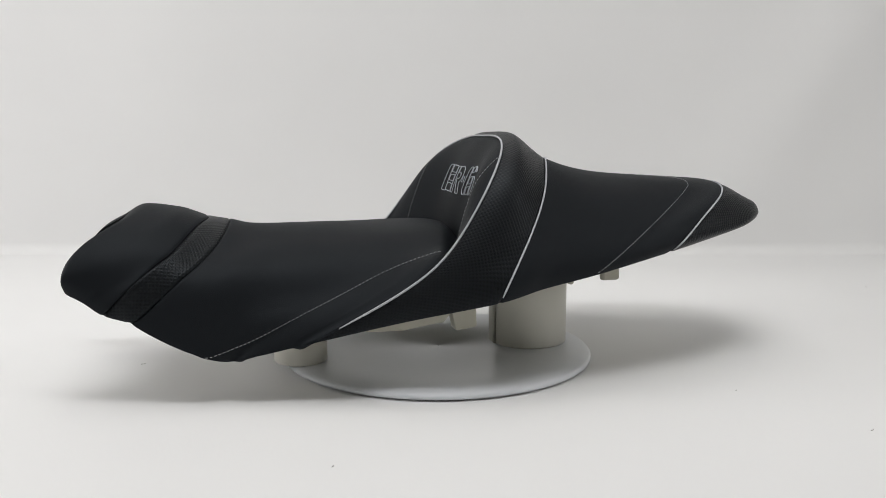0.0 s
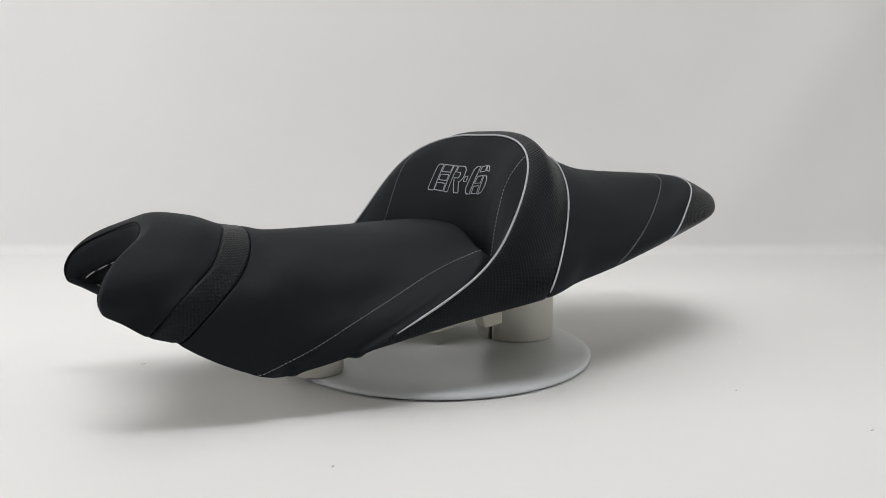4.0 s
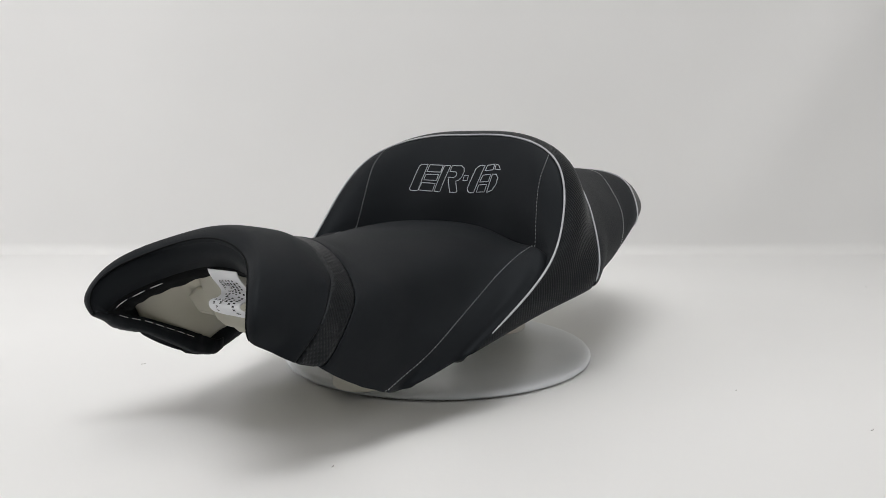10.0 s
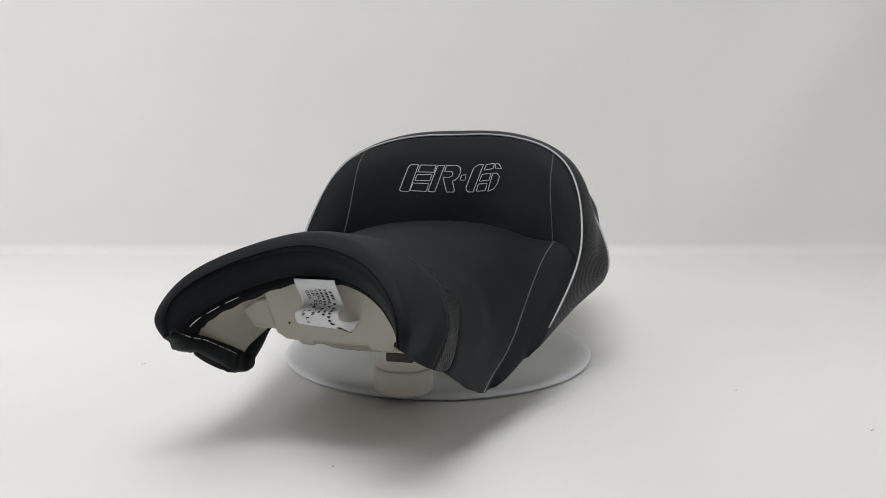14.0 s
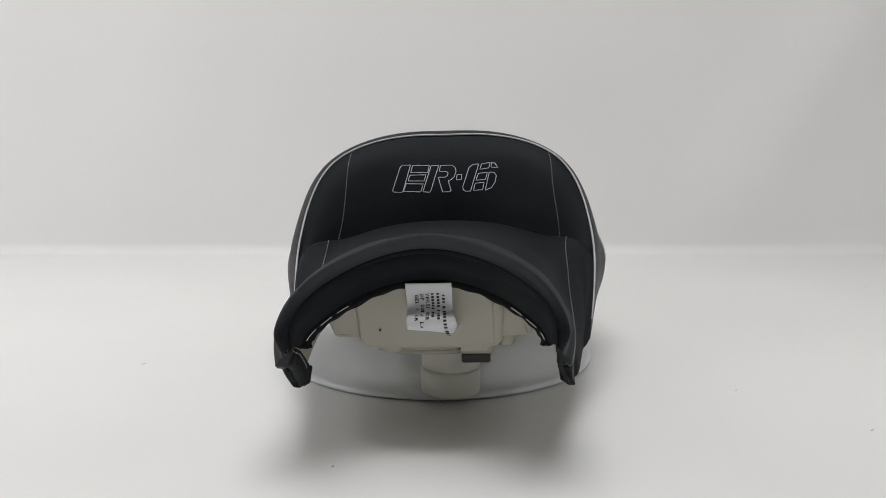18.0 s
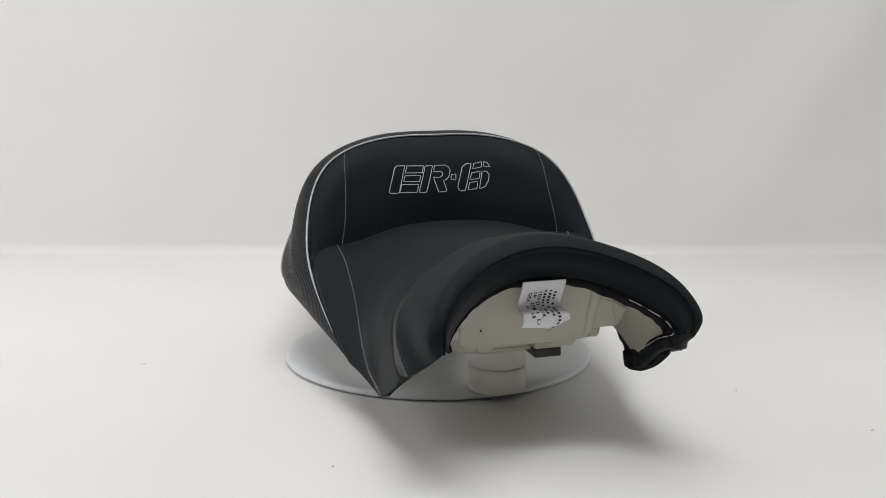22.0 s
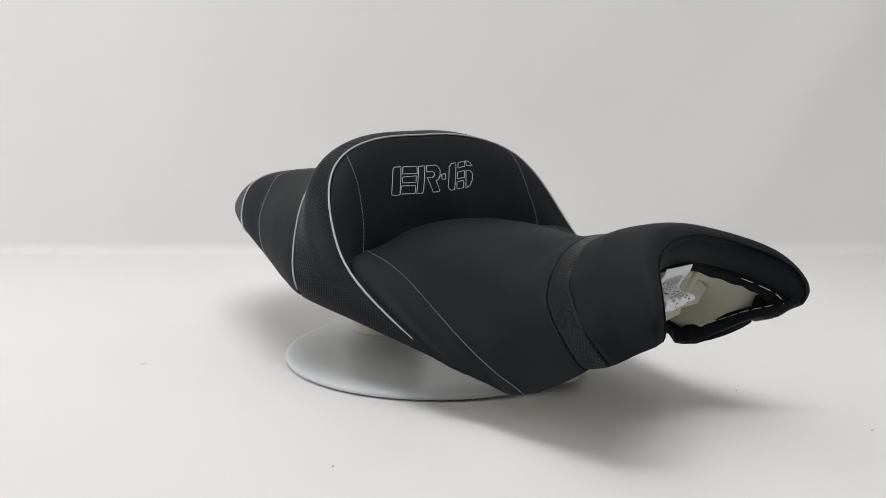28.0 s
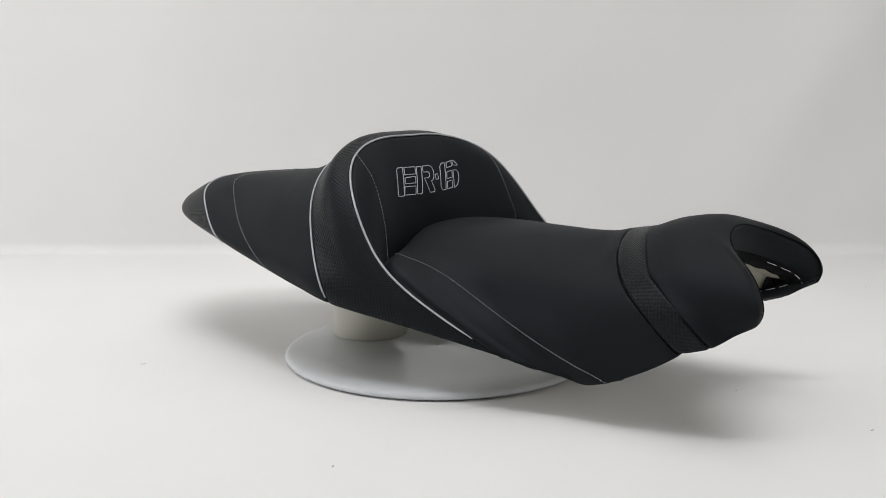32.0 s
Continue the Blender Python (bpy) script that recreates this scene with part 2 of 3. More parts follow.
# ---- the seat's skin: a loft through sections that follow its seams ----
# each section: crest, three points round the shoulder and flank, lower flank, hem, as (x forward, y out, z up)
SECTIONS = {
    "lip": ((0.287, 0.0013, 0.1485), (0.295, 0.0402, 0.141), (0.3178, 0.069, 0.1268), (0.3297, 0.0805, 0.1125), (0.3322, 0.0822, 0.1015), (0.33, 0.0822, 0.0938)),
    "rim": ((0.272, 0.0004, 0.1552), (0.281, 0.0402, 0.148), (0.3065, 0.0709, 0.134), (0.3237, 0.0856, 0.1165), (0.3303, 0.0893, 0.1025), (0.329, 0.0848, 0.0922)),
    "nose": ((0.2415, -0.0006, 0.1508), (0.2495, 0.0395, 0.1472), (0.27, 0.0724, 0.1325), (0.287, 0.0892, 0.1145), (0.301, 0.0932, 0.0955), (0.3160, 0.0885, 0.0842)),
    "band_front": ((0.2177, -0.0015, 0.1424), (0.2273, 0.0394, 0.1387), (0.2449, 0.076, 0.1231), (0.2594, 0.0888, 0.1126), (0.2799, 0.0987, 0.0961), (0.3008, 0.0953, 0.0742)),
    "band_rear": ((0.1992, -0.0009, 0.1392), (0.2071, 0.0479, 0.1282), (0.2249, 0.0794, 0.1116), (0.2445, 0.0952, 0.0966), (0.2722, 0.0989, 0.0713), (0.2814, 0.0944, 0.0669)),
    "waist_front": ((0.1783, 0.0002, 0.1348), (0.184, 0.0462, 0.1243), (0.1967, 0.0837, 0.1088), (0.2119, 0.0997, 0.083), (0.2239, 0.1026, 0.0499), (0.2241, 0.1034, 0.036)),
    "waist": ((0.154, -0.0008, 0.1338), (0.1562, 0.0465, 0.125), (0.1643, 0.0826, 0.1073), (0.1748, 0.098, 0.0831), (0.192, 0.1067, 0.0569), (0.207, 0.1013, 0.0317)),
    "thigh": ((0.1111, 0.0017, 0.1339), (0.113, 0.0509, 0.1261), (0.1179, 0.0859, 0.1094), (0.1288, 0.1006, 0.0862), (0.1541, 0.1085, 0.065), (0.1939, 0.1073, 0.0352)),
    "seat": ((0.061, 0.0013, 0.1324), (0.0628, 0.0571, 0.1282), (0.0673, 0.0929, 0.1145), (0.0791, 0.113, 0.0995), (0.1105, 0.1205, 0.075), (0.173, 0.1124, 0.0397)),
    "seat_back": ((0.0208, 0.0001, 0.1328), (0.027, 0.0573, 0.1286), (0.0363, 0.0972, 0.1175), (0.0465, 0.1212, 0.1122), (0.07, 0.1314, 0.0935), (0.1542, 0.1175, 0.0442)),
    "cushion_end": ((0.004, 0.0015, 0.1315), (0.0135, 0.053, 0.1285), (0.025, 0.0935, 0.119), (0.0375, 0.1242, 0.1152), (0.0657, 0.1332, 0.0935), (0.1479, 0.12, 0.0461)),
    "crease": ((-0.013, 0.0015, 0.1135), (-0.003, 0.053, 0.1115), (0.0118, 0.0925, 0.1065), (0.0285, 0.1246, 0.1118), (0.0630, 0.1352, 0.0932), (0.1429, 0.1217, 0.0476)),
    "face": ((-0.0134, 0.0015, 0.1508), (-0.0111, 0.0526, 0.1488), (0.0057, 0.094, 0.141), (0.0262, 0.1272, 0.1175), (0.062, 0.1354, 0.0931), (0.1424, 0.1219, 0.0478)),
    "face_top": ((-0.0253, 0.0015, 0.1906), (-0.0245, 0.0521, 0.1913), (-0.0059, 0.1021, 0.1778), (0.0215, 0.1305, 0.1275), (0.0617, 0.1357, 0.093), (0.142, 0.122, 0.0479)),
    "piping": ((-0.041, 0.0019, 0.2125), (-0.0403, 0.0517, 0.2106), (-0.0187, 0.112, 0.187), (0.0186, 0.1357, 0.1337), (0.0614, 0.136, 0.0929), (0.1416, 0.1222, 0.048)),
    "crown": ((-0.0557, -0.0003, 0.2166), (-0.052, 0.0592, 0.213), (-0.035, 0.119, 0.186), (-0.0095, 0.1448, 0.134), (0.023, 0.149, 0.095), (0.067, 0.139, 0.064)),
    "side_piping": ((-0.0966, 0, 0.1891), (-0.0819, 0.063, 0.1911), (-0.0637, 0.1101, 0.1687), (-0.0423, 0.1379, 0.1352), (-0.0188, 0.1557, 0.1006), (-0.008, 0.1552, 0.0784)),
    "pillion": ((-0.1583, -0.0024, 0.1763), (-0.1461, 0.0552, 0.1733), (-0.122, 0.1008, 0.1544), (-0.093, 0.13, 0.1298), (-0.0645, 0.1464, 0.1046), (-0.0487, 0.1473, 0.0859)),
    "rear_stitch": ((-0.2479, -0.0012, 0.1688), (-0.2404, 0.0465, 0.167), (-0.2032, 0.0847, 0.1498), (-0.1584, 0.1175, 0.1289), (-0.12, 0.1347, 0.107), (-0.0989, 0.1364, 0.0935)),
    "rear_piping": ((-0.2738, -0.0016, 0.1674), (-0.274, 0.0413, 0.1646), (-0.257, 0.0773, 0.1554), (-0.2242, 0.1042, 0.139), (-0.1956, 0.1195, 0.1196), (-0.1828, 0.1156, 0.1078)),
    "tail": ((-0.3121, -0.0026, 0.1501), (-0.3087, 0.0312, 0.147), (-0.3028, 0.0598, 0.1472), (-0.2896, 0.0812, 0.1356), (-0.2726, 0.0915, 0.1259), (-0.2562, 0.0923, 0.1204)),
    "tail_end": ((-0.336, -0.0077, 0.14), (-0.3332, 0.0184, 0.1378), (-0.3264, 0.0391, 0.1372), (-0.3182, 0.0553, 0.1344), (-0.3088, 0.0628, 0.1285), (-0.2982, 0.0651, 0.1253)),
    "tip": ((-0.3448, -0.0102, 0.1295), (-0.3438, 0.0071, 0.129), (-0.3398, 0.0215, 0.1288), (-0.3341, 0.0323, 0.1289), (-0.3279, 0.0373, 0.128), (-0.323, 0.0399, 0.1261)),
}
STATIONS = list(SECTIONS)
CAGE = np.array([SECTIONS[k] for k in STATIONS], float)
SWAY = CAGE[:, :1] * (0, 1, 0)  # the worn foam leans a little: each crest's own sideways shift moves its whole section
CAGE[:, 0, 1] = 0
CAGE = np.concatenate([CAGE[:, :0:-1] * (1, -1, 1), CAGE], axis=1) + SWAY
LEAN = Matrix.Translation((0, 0.0064, 0)) @ Matrix.Rotation(radians(1.4), 4, "X")
LEAN_ROT = np.array(LEAN.to_3x3())
LEAN_OFF = np.array(LEAN.translation)


def spline(knots, values, at):
    """Natural cubic spline along the first axis."""
    n = len(knots)
    h = np.diff(knots)
    a = np.zeros((n, n))
    rhs = np.zeros((n,) + values.shape[1:])
    a[0, 0] = a[-1, -1] = 1
    slope = np.diff(values, axis=0) / h.reshape((-1,) + (1,) * (values.ndim - 1))
    for i in range(1, n - 1):
        a[i, i - 1], a[i, i], a[i, i + 1] = h[i - 1], 2 * (h[i - 1] + h[i]), h[i]
        rhs[i] = 6 * (slope[i] - slope[i - 1])
    m = np.linalg.solve(a, rhs.reshape(n, -1)).reshape(rhs.shape)
    k = np.clip(np.searchsorted(knots, at, side="right") - 1, 0, n - 2)
    shape = (-1,) + (1,) * (values.ndim - 1)
    t, hk = (at - knots[k]).reshape(shape), h[k].reshape(shape)
    return values[k] + t * (slope[k] - hk * (2 * m[k] + m[k + 1]) / 6) + t * t * m[k] / 2 + t ** 3 * (m[k + 1] - m[k]) / (6 * hk)


def glide(knots, values, at):
    """Shape-keeping cubic interpolation along the first axis: it never overshoots."""
    shape = (-1,) + (1,) * (values.ndim - 1)
    h = np.diff(knots).reshape(shape)
    d = np.diff(values, axis=0) / h
    s = np.zeros_like(values)
    w1, w2 = 2 * h[1:] + h[:-1], h[1:] + 2 * h[:-1]
    same = d[1:] * d[:-1] > 0
    a, b = np.where(same, d[:-1], 1), np.where(same, d[1:], 1)
    s[1:-1] = np.where(same, (w1 + w2) / (w1 / a + w2 / b), 0)
    s[0], s[-1] = d[0], d[-1]
    k = np.clip(np.searchsorted(knots, at, side="right") - 1, 0, len(knots) - 2)
    hk = h[k]
    t = (at - knots[k]).reshape(shape) / hk
    return ((2 * t ** 3 - 3 * t ** 2 + 1) * values[k] + (t ** 3 - 2 * t ** 2 + t) * hk * s[k]
            + (3 * t ** 2 - 2 * t ** 3) * values[k + 1] + (t ** 3 - t ** 2) * hk * s[k + 1])


RAIL = np.arange(-5.0, 5.5)
ALONG = np.concatenate([[0], np.cumsum(np.linalg.norm(np.diff(CAGE, axis=0), axis=2).mean(axis=1))])


def at_station(name, part_way=0.0):
    """The lengthwise parameter of a section, moved part of the way to the next."""
    i = STATIONS.index(name)
    return ALONG[i] + part_way * (ALONG[min(i + 1, len(ALONG) - 1)] - ALONG[i])


def skin_grid(us, vs):
    """Points (u, v, 3) of the skin; v runs from hem (-5) over the crest (0) to hem (5)."""
    across = np.stack([spline(RAIL, row, np.asarray(vs, float)) for row in CAGE])
    return glide(ALONG, across, np.asarray(us, float)) @ LEAN_ROT.T + LEAN_OFF


def skin_line(us, vs):
    """Points along a path of (u, v) pairs."""
    return np.stack([skin_grid([u], [v])[0, 0] for u, v in zip(us, vs)])


def grid_normals(p):
    """Unit normals of a grid, evened out where its lines run close together."""
    du = np.gradient(p, axis=0)
    dv = np.gradient(p, axis=1)
    du /= np.maximum(np.linalg.norm(du, axis=2, keepdims=True), 1e-9)
    dv /= np.maximum(np.linalg.norm(dv, axis=2, keepdims=True), 1e-9)
    n = np.cross(du, dv)
    if p.shape[0] > 4 and p.shape[1] > 30:
        whole = n.mean(axis=0, keepdims=True)
        n = np.where((n * whole).sum(axis=2, keepdims=True) < 0, 0, n) + 0.05 * whole
        wide = np.pad(n, ((0, 0), (3, 3), (0, 0)), mode="edge")
        n = sum(wide[:, k:k + n.shape[1]] for k in range(7))
    n /= np.maximum(np.linalg.norm(n, axis=2, keepdims=True), 1e-9)
    return n


def outward(u, v):
    p = skin_grid([u - 0.001, u, u + 0.001], [v - 0.03, v, v + 0.03])
    return -grid_normals(p)[1, 1]


def surface_uv(p):
    """Flat coordinates in metres: along the panel's middle line, and square off it."""
    mid = p[p.shape[0] // 2]
    t = np.gradient(mid, axis=0)
    t /= np.linalg.norm(t, axis=1, keepdims=True)
    s = np.concatenate([[0], np.cumsum(np.linalg.norm(np.diff(mid, axis=0), axis=1))])
    d = p - mid[None]
    along = (d * t[None]).sum(axis=2)
    across = np.linalg.norm(d - along[..., None] * t[None], axis=2)
    across[:p.shape[0] // 2] *= -1
    return np.stack([s[None] + along, across], axis=2)


def panel(name, start, end, mat, parent, label="", v0=-5.0, v1=5.0, cols=121, step=0.003, groove=0.0013, thick=0.004):
    """One cover panel between two lengthwise positions, its edges drawn in along the seams."""
    n = max(6, int((end - start) / step))
    edge = np.array([0, 0.0008, 0.0016, 0.0026, 0.004])
    us = np.concatenate([start + edge, np.linspace(start + 0.006, end - 0.006, n), (end - edge)[::-1]])
    vs = np.linspace(v0, v1, cols)
    p = skin_grid(us, vs)
    nrm = grid_normals(p)
    nrm = -nrm
    d = np.minimum(us - start, end - us)
    spread = np.linalg.norm(np.gradient(p, us, axis=0), axis=2, keepdims=True)
    p = p - nrm * (groove * np.exp(-(d / 0.0016) ** 2))[:, None, None] * np.clip(spread * 1.2, 0.1, 1.0)
    inner = p - nrm * thick * np.clip(spread * 1.5, 0.06, 1.0)
    bm = bmesh.new()
    outer_v = [[bm.verts.new(c) for c in row] for row in p]
    inner_v = [[bm.verts.new(c) for c in row] for row in inner]
    uv = bm.loops.layers.uv.new("surface")
    flat = surface_uv(p)
    for i in range(len(us) - 1):
        for j in range(cols - 1):
            f = bm.faces.new((outer_v[i][j], outer_v[i + 1][j], outer_v[i + 1][j + 1], outer_v[i][j + 1]))
            for loop, (a, b) in zip(f.loops, ((i, j), (i + 1, j), (i + 1, j + 1), (i, j + 1))):
                loop[uv].uv = flat[a, b]
            bm.faces.new((inner_v[i][j], inner_v[i][j + 1], inner_v[i + 1][j + 1], inner_v[i + 1][j]))
    for i in range(len(us) - 1):
        bm.faces.new((outer_v[i][0], inner_v[i][0], inner_v[i + 1][0], outer_v[i + 1][0]))
        bm.faces.new((outer_v[i][-1], outer_v[i + 1][-1], inner_v[i + 1][-1], inner_v[i][-1]))
    for j in range(cols - 1):
        bm.faces.new((outer_v[0][j], outer_v[0][j + 1], inner_v[0][j + 1], inner_v[0][j]))
        bm.faces.new((outer_v[-1][j], inner_v[-1][j], inner_v[-1][j + 1], outer_v[-1][j + 1]))
    bmesh.ops.recalc_face_normals(bm, faces=bm.faces)
    return part(name, smooth(bm), mat, parent, label)


seat = thing("motorcycle_seat", "black vinyl motorcycle seat with silver piping and raised backrest", "motorcycle seat")
TURNING.append(seat)

panel("nose_panel", at_station("lip"), at_station("band_front"), LEATHER, seat)
panel("front_band", at_station("band_front"), at_station("band_rear"), CARBON, seat, "black carbon-look embossed band", groove=0.0018)
panel("seat_panel", at_station("band_rear"), at_station("crease"), LEATHER, seat, groove=0.0008)
panel("backrest_panel", at_station("crease"), at_station("piping"), LEATHER, seat, groove=0.0016)
panel("backrest_band", at_station("piping"), at_station("side_piping"), CARBON, seat, "black carbon-look embossed band round the backrest")
panel("pillion_panel", at_station("side_piping"), at_station("rear_piping"), LEATHER, seat)
panel("tail_panel", at_station("rear_piping"), at_station("tip"), CARBON, seat, "black carbon-look embossed tail")


def tail_cap():
    """Closes the rounded end of the tail."""
    p = skin_grid([at_station("tip")], np.linspace(-5, 5, 61))[0]
    bm = bmesh.new()
    ring = [bm.verts.new(c) for c in p]
    centre = bm.verts.new(p.mean(axis=0) + np.array((-0.0015, 0, 0)))
    for a, b in zip(ring, ring[1:] + ring[:1]):
        bm.faces.new((a, b, centre))
    bmesh.ops.recalc_face_normals(bm, faces=bm.faces)
    part("tail_cap", smooth(bm), CARBON, seat)


tail_cap()


def piping(name, station, radius, v0, v1, label, sunk=0.0):
    vs = np.linspace(v0, v1, 170)
    u = at_station(station)
    p = skin_grid([u - 0.001, u, u + 0.001], vs)
    us = np.linspace(u - 0.012, u + 0.012, 7)
    pts = p[1] - grid_normals(skin_grid(us, vs))[3] * (radius * (0.3 - sunk * np.exp(-(vs / 0.75) ** 4)))[:, None]
    bm = tube(bmesh.new(), [Vector(q) for q in pts], radius, 10)
    bm.verts.ensure_lookup_table()
    for i, q in enumerate(pts):
        w = min(1.0, 0.5 + 0.5 * min(vs[i] - v0, v1 - vs[i]) / 0.25)
        for vert in bm.verts[i * 10:i * 10 + 10]:
            vert.co = Vector(q) + (vert.co - Vector(q)) * w
    part(name, bm, SILVER, seat, label)


piping("backrest_piping", "piping", 0.00098, -4.75, 4.75, "thin silver vinyl piping round the backrest")
piping("side_piping", "side_piping", 0.00086, -4.75, 4.75, "thin silver vinyl piping", 0.9)
piping("rear_piping", "rear_piping", 0.00086, -4.75, 4.75, "thin silver vinyl piping near the tail", 2.2)


def stitches(name, us, vs, mat, length=0.0019, pitch=0.0036, radius=0.00027, label="", lift=0.0004):
    """A row of short thread stitches along a path on the skin."""
    pts = skin_line(us, vs)
    s = np.concatenate([[0], np.cumsum(np.linalg.norm(np.diff(pts, axis=0), axis=1))])
    bm = bmesh.new()
    ups = np.stack([outward(u, v) for u, v in zip(us, vs)])
    at = 0.0
    while at + length < s[-1]:
        q = [np.array([np.interp(at + k * length, s, pts[:, c] + ups[:, c] * lift * (0.2 if k in (0, 1) else 1.0)) for c in range(3)]) for k in (0, 0.25, 0.75, 1)]
        tube(bm, [Vector(x) for x in q], radius, 5)
        at += pitch
    return tagged(part(name, bm, mat, seat, label), kind="stuff")


def even_path(u, v, order=4):
    """Draws a path taut: a low curve through its points in space, laid back on the skin."""
    p = skin_line(u, v)
    s = np.concatenate([[0], np.cumsum(np.linalg.norm(np.diff(p, axis=0), axis=1))])
    s = 2 * s / s[-1] - 1
    goal = np.stack([np.polyval(np.polyfit(s, p[:, c], order), s) for c in range(3)], axis=1)
    for _ in range(3):
        for i in range(len(u)):
            q = skin_grid([u[i], u[i] + 1e-4], [v[i], v[i] + 1e-3])
            jac = np.stack([(q[1, 0] - q[0, 0]) / 1e-4, (q[0, 1] - q[0, 0]) / 1e-3], axis=1)
            step = np.linalg.lstsq(jac, goal[i] - q[0, 0], rcond=None)[0]
            u[i] += np.clip(step[0], -0.004, 0.004)
            v[i] = np.clip(v[i] + np.clip(step[1], -0.15, 0.15), -4.95, 4.95)
    return u, v


def path_on_skin(stops, n=70):
    """A smooth path through (section, share of the way to the next, v) stops."""
    u = np.array([at_station(k, w) for k, w, _ in stops])
    v = np.array([x for _, _, x in stops], float)
    at = np.linspace(0, len(stops) - 1, n)
    both = spline(np.arange(len(stops), dtype=float), np.stack([u, v], axis=1), at)
    return even_path(both[:, 0], both[:, 1])


THIGH_STITCH = {1: (("cushion_end", 0.1, 2.60), ("seat_back", 0.5, 2.62), ("seat", 0.44, 2.70), ("thigh", 0.65, 3.07), ("thigh", 0.21, 3.65), ("waist", 0.71, 4.10), ("waist", 0.26, 4.5), ("band_rear", 0.95, 4.8)),
                -1: (("cushion_end", 0.1, -2.45), ("seat_back", 0.6, -2.46), ("seat", 0.60, -2.38), ("thigh", 0.71, -2.83), ("thigh", 0.31, -3.40), ("waist", 0.79, -4.0), ("waist", 0.28, -4.25), ("waist_front", 0.66, -4.40), ("band_rear", 0.95, -4.9))}
BACK_STITCH = {1: (("crease", 0.2, 2.46), ("crease", 0.80, 2.40), ("face", 0.23, 2.30), ("face", 0.87, 2.07), ("face_top", 0.4, 1.93), ("face_top", 0.95, 1.77)),
               -1: (("crease", 0.2, -2.36), ("crease", 0.72, -2.20), ("face", 0.09, -2.10), ("face", 0.80, -1.90), ("face_top", 0.4, -1.76), ("face_top", 0.95, -1.64))}
for side in (1, -1):
    stitches("thigh_stitching", *path_on_skin(THIGH_STITCH[side]), THREAD, label="grey topstitching along the thigh")
    stitches("backrest_stitching", *path_on_skin(BACK_STITCH[side]), THREAD, label="grey topstitching on the backrest")
# the rear seam bows forwards over the crest
REAR_V = np.concatenate([np.linspace(0, 1.35, 40), np.linspace(1.4, 4.9, 110)])
REAR_U = at_station("rear_stitch") - 0.038 * np.clip(1 - REAR_V / 1.3, 0, 1) ** 1.3
for side in (1, -1):
    stitches("rear_stitching", REAR_U, side * REAR_V, THREAD, label="grey topstitching over the rear")


# ---- the embroidered outline shapes on the backrest ----
# corners in fifths of a millimetre, x to the right and y down as one faces the backrest
EMBROIDERY = (
    ((5, 155), (42, 45), (55, 33), (98, 33), (58, 165), (50, 170), (10, 168), (3, 162)),
    ((110, 35), (198, 37), (190, 72), (98, 70)),
    ((95, 84), (180, 84), (170, 115), (85, 113)),
    ((75, 127), (165, 130), (152, 170), (60, 166)),
    ((208, 38), (248, 38), (205, 165), (198, 172), (163, 170)),
    ((258, 38), (318, 38), (335, 50), (340, 68), (330, 95), (312, 112), (298, 115), (312, 165), (306, 172), (268, 172), (245, 97), (280, 98), (294, 90), (297, 78), (289, 69), (250, 68)),
    ((345, 87), (370, 85), (366, 112), (340, 112)),
    ((460, 35), (430, 36), (408, 52), (374, 148), (377, 163), (390, 172), (414, 171)),
    ((475, 35), (520, 28), (513, 55), (465, 62)),
    ((528, 28), (545, 32), (562, 54), (525, 52)),
    ((458, 83), (505, 77), (495, 113), (443, 117)),
    ((440, 132), (488, 127), (478, 165), (430, 168)),
    ((515, 77), (540, 78), (552, 95), (545, 125), (525, 155), (492, 168)),
)


def embroidery():
    """Outlines in silver thread, laid on the backrest's face."""
    us = np.linspace(at_station("crease", 0.6), at_station("face_top", 0.6), 160)
    vs = np.linspace(-1.9, 1.9, 240)
    grid = skin_grid(us, vs)
    lift = grid_normals(grid)
    if lift[80, 120, 0] < 0:
        lift = -lift
    flat = (grid - LEAN_OFF) @ LEAN_ROT

    def on_face(y, z):
        d = (flat[..., 1] - y) ** 2 + (flat[..., 2] - z) ** 2
        near = np.argsort(d, axis=None)[:9]
        w = 1 / (d.ravel()[near] + 1e-9)
        p = (grid + lift * 0.0003).reshape(-1, 3)[near]
        return Vector((p * w[:, None]).sum(axis=0) / w.sum())

    group = tagged(new("embroidery"), "outlined emblem embroidered in silver thread")
    group.parent = seat
    for shape in EMBROIDERY:
        pts = []
        for (ax, ay), (bx, by) in zip(shape, shape[1:] + shape[:1]):
            n = max(2, int(math.hypot(bx - ax, by - ay) / 9))
            for k in range(n):
                x, y = ax + (bx - ax) * k / n, ay + (by - ay) * k / n
                pts.append(on_face(-0.0514 + x * 0.0001868, 0.1903 - y * 0.0001907))
        part("thread_outline", tube(bmesh.new(), pts, 0.00042, 6, closed=True), LOGOTHREAD, group)


embroidery()


# ---- the mouth of the nose: lip cord, inner face, hem strips with long white stitches ----
def inward(us, vs, back, side, down):
    """Points offset from the skin by fixed amounts in the seat's own axes (side: towards the middle)."""
    p = skin_grid(us, vs)
    s = np.sign(np.asarray(vs, float))[None, :]
    off = np.stack([np.broadcast_to(-np.asarray(back), s.shape), -s * np.asarray(side), np.broadcast_to(-np.asarray(down), s.shape)], axis=2)
    return p + off @ LEAN_ROT.T


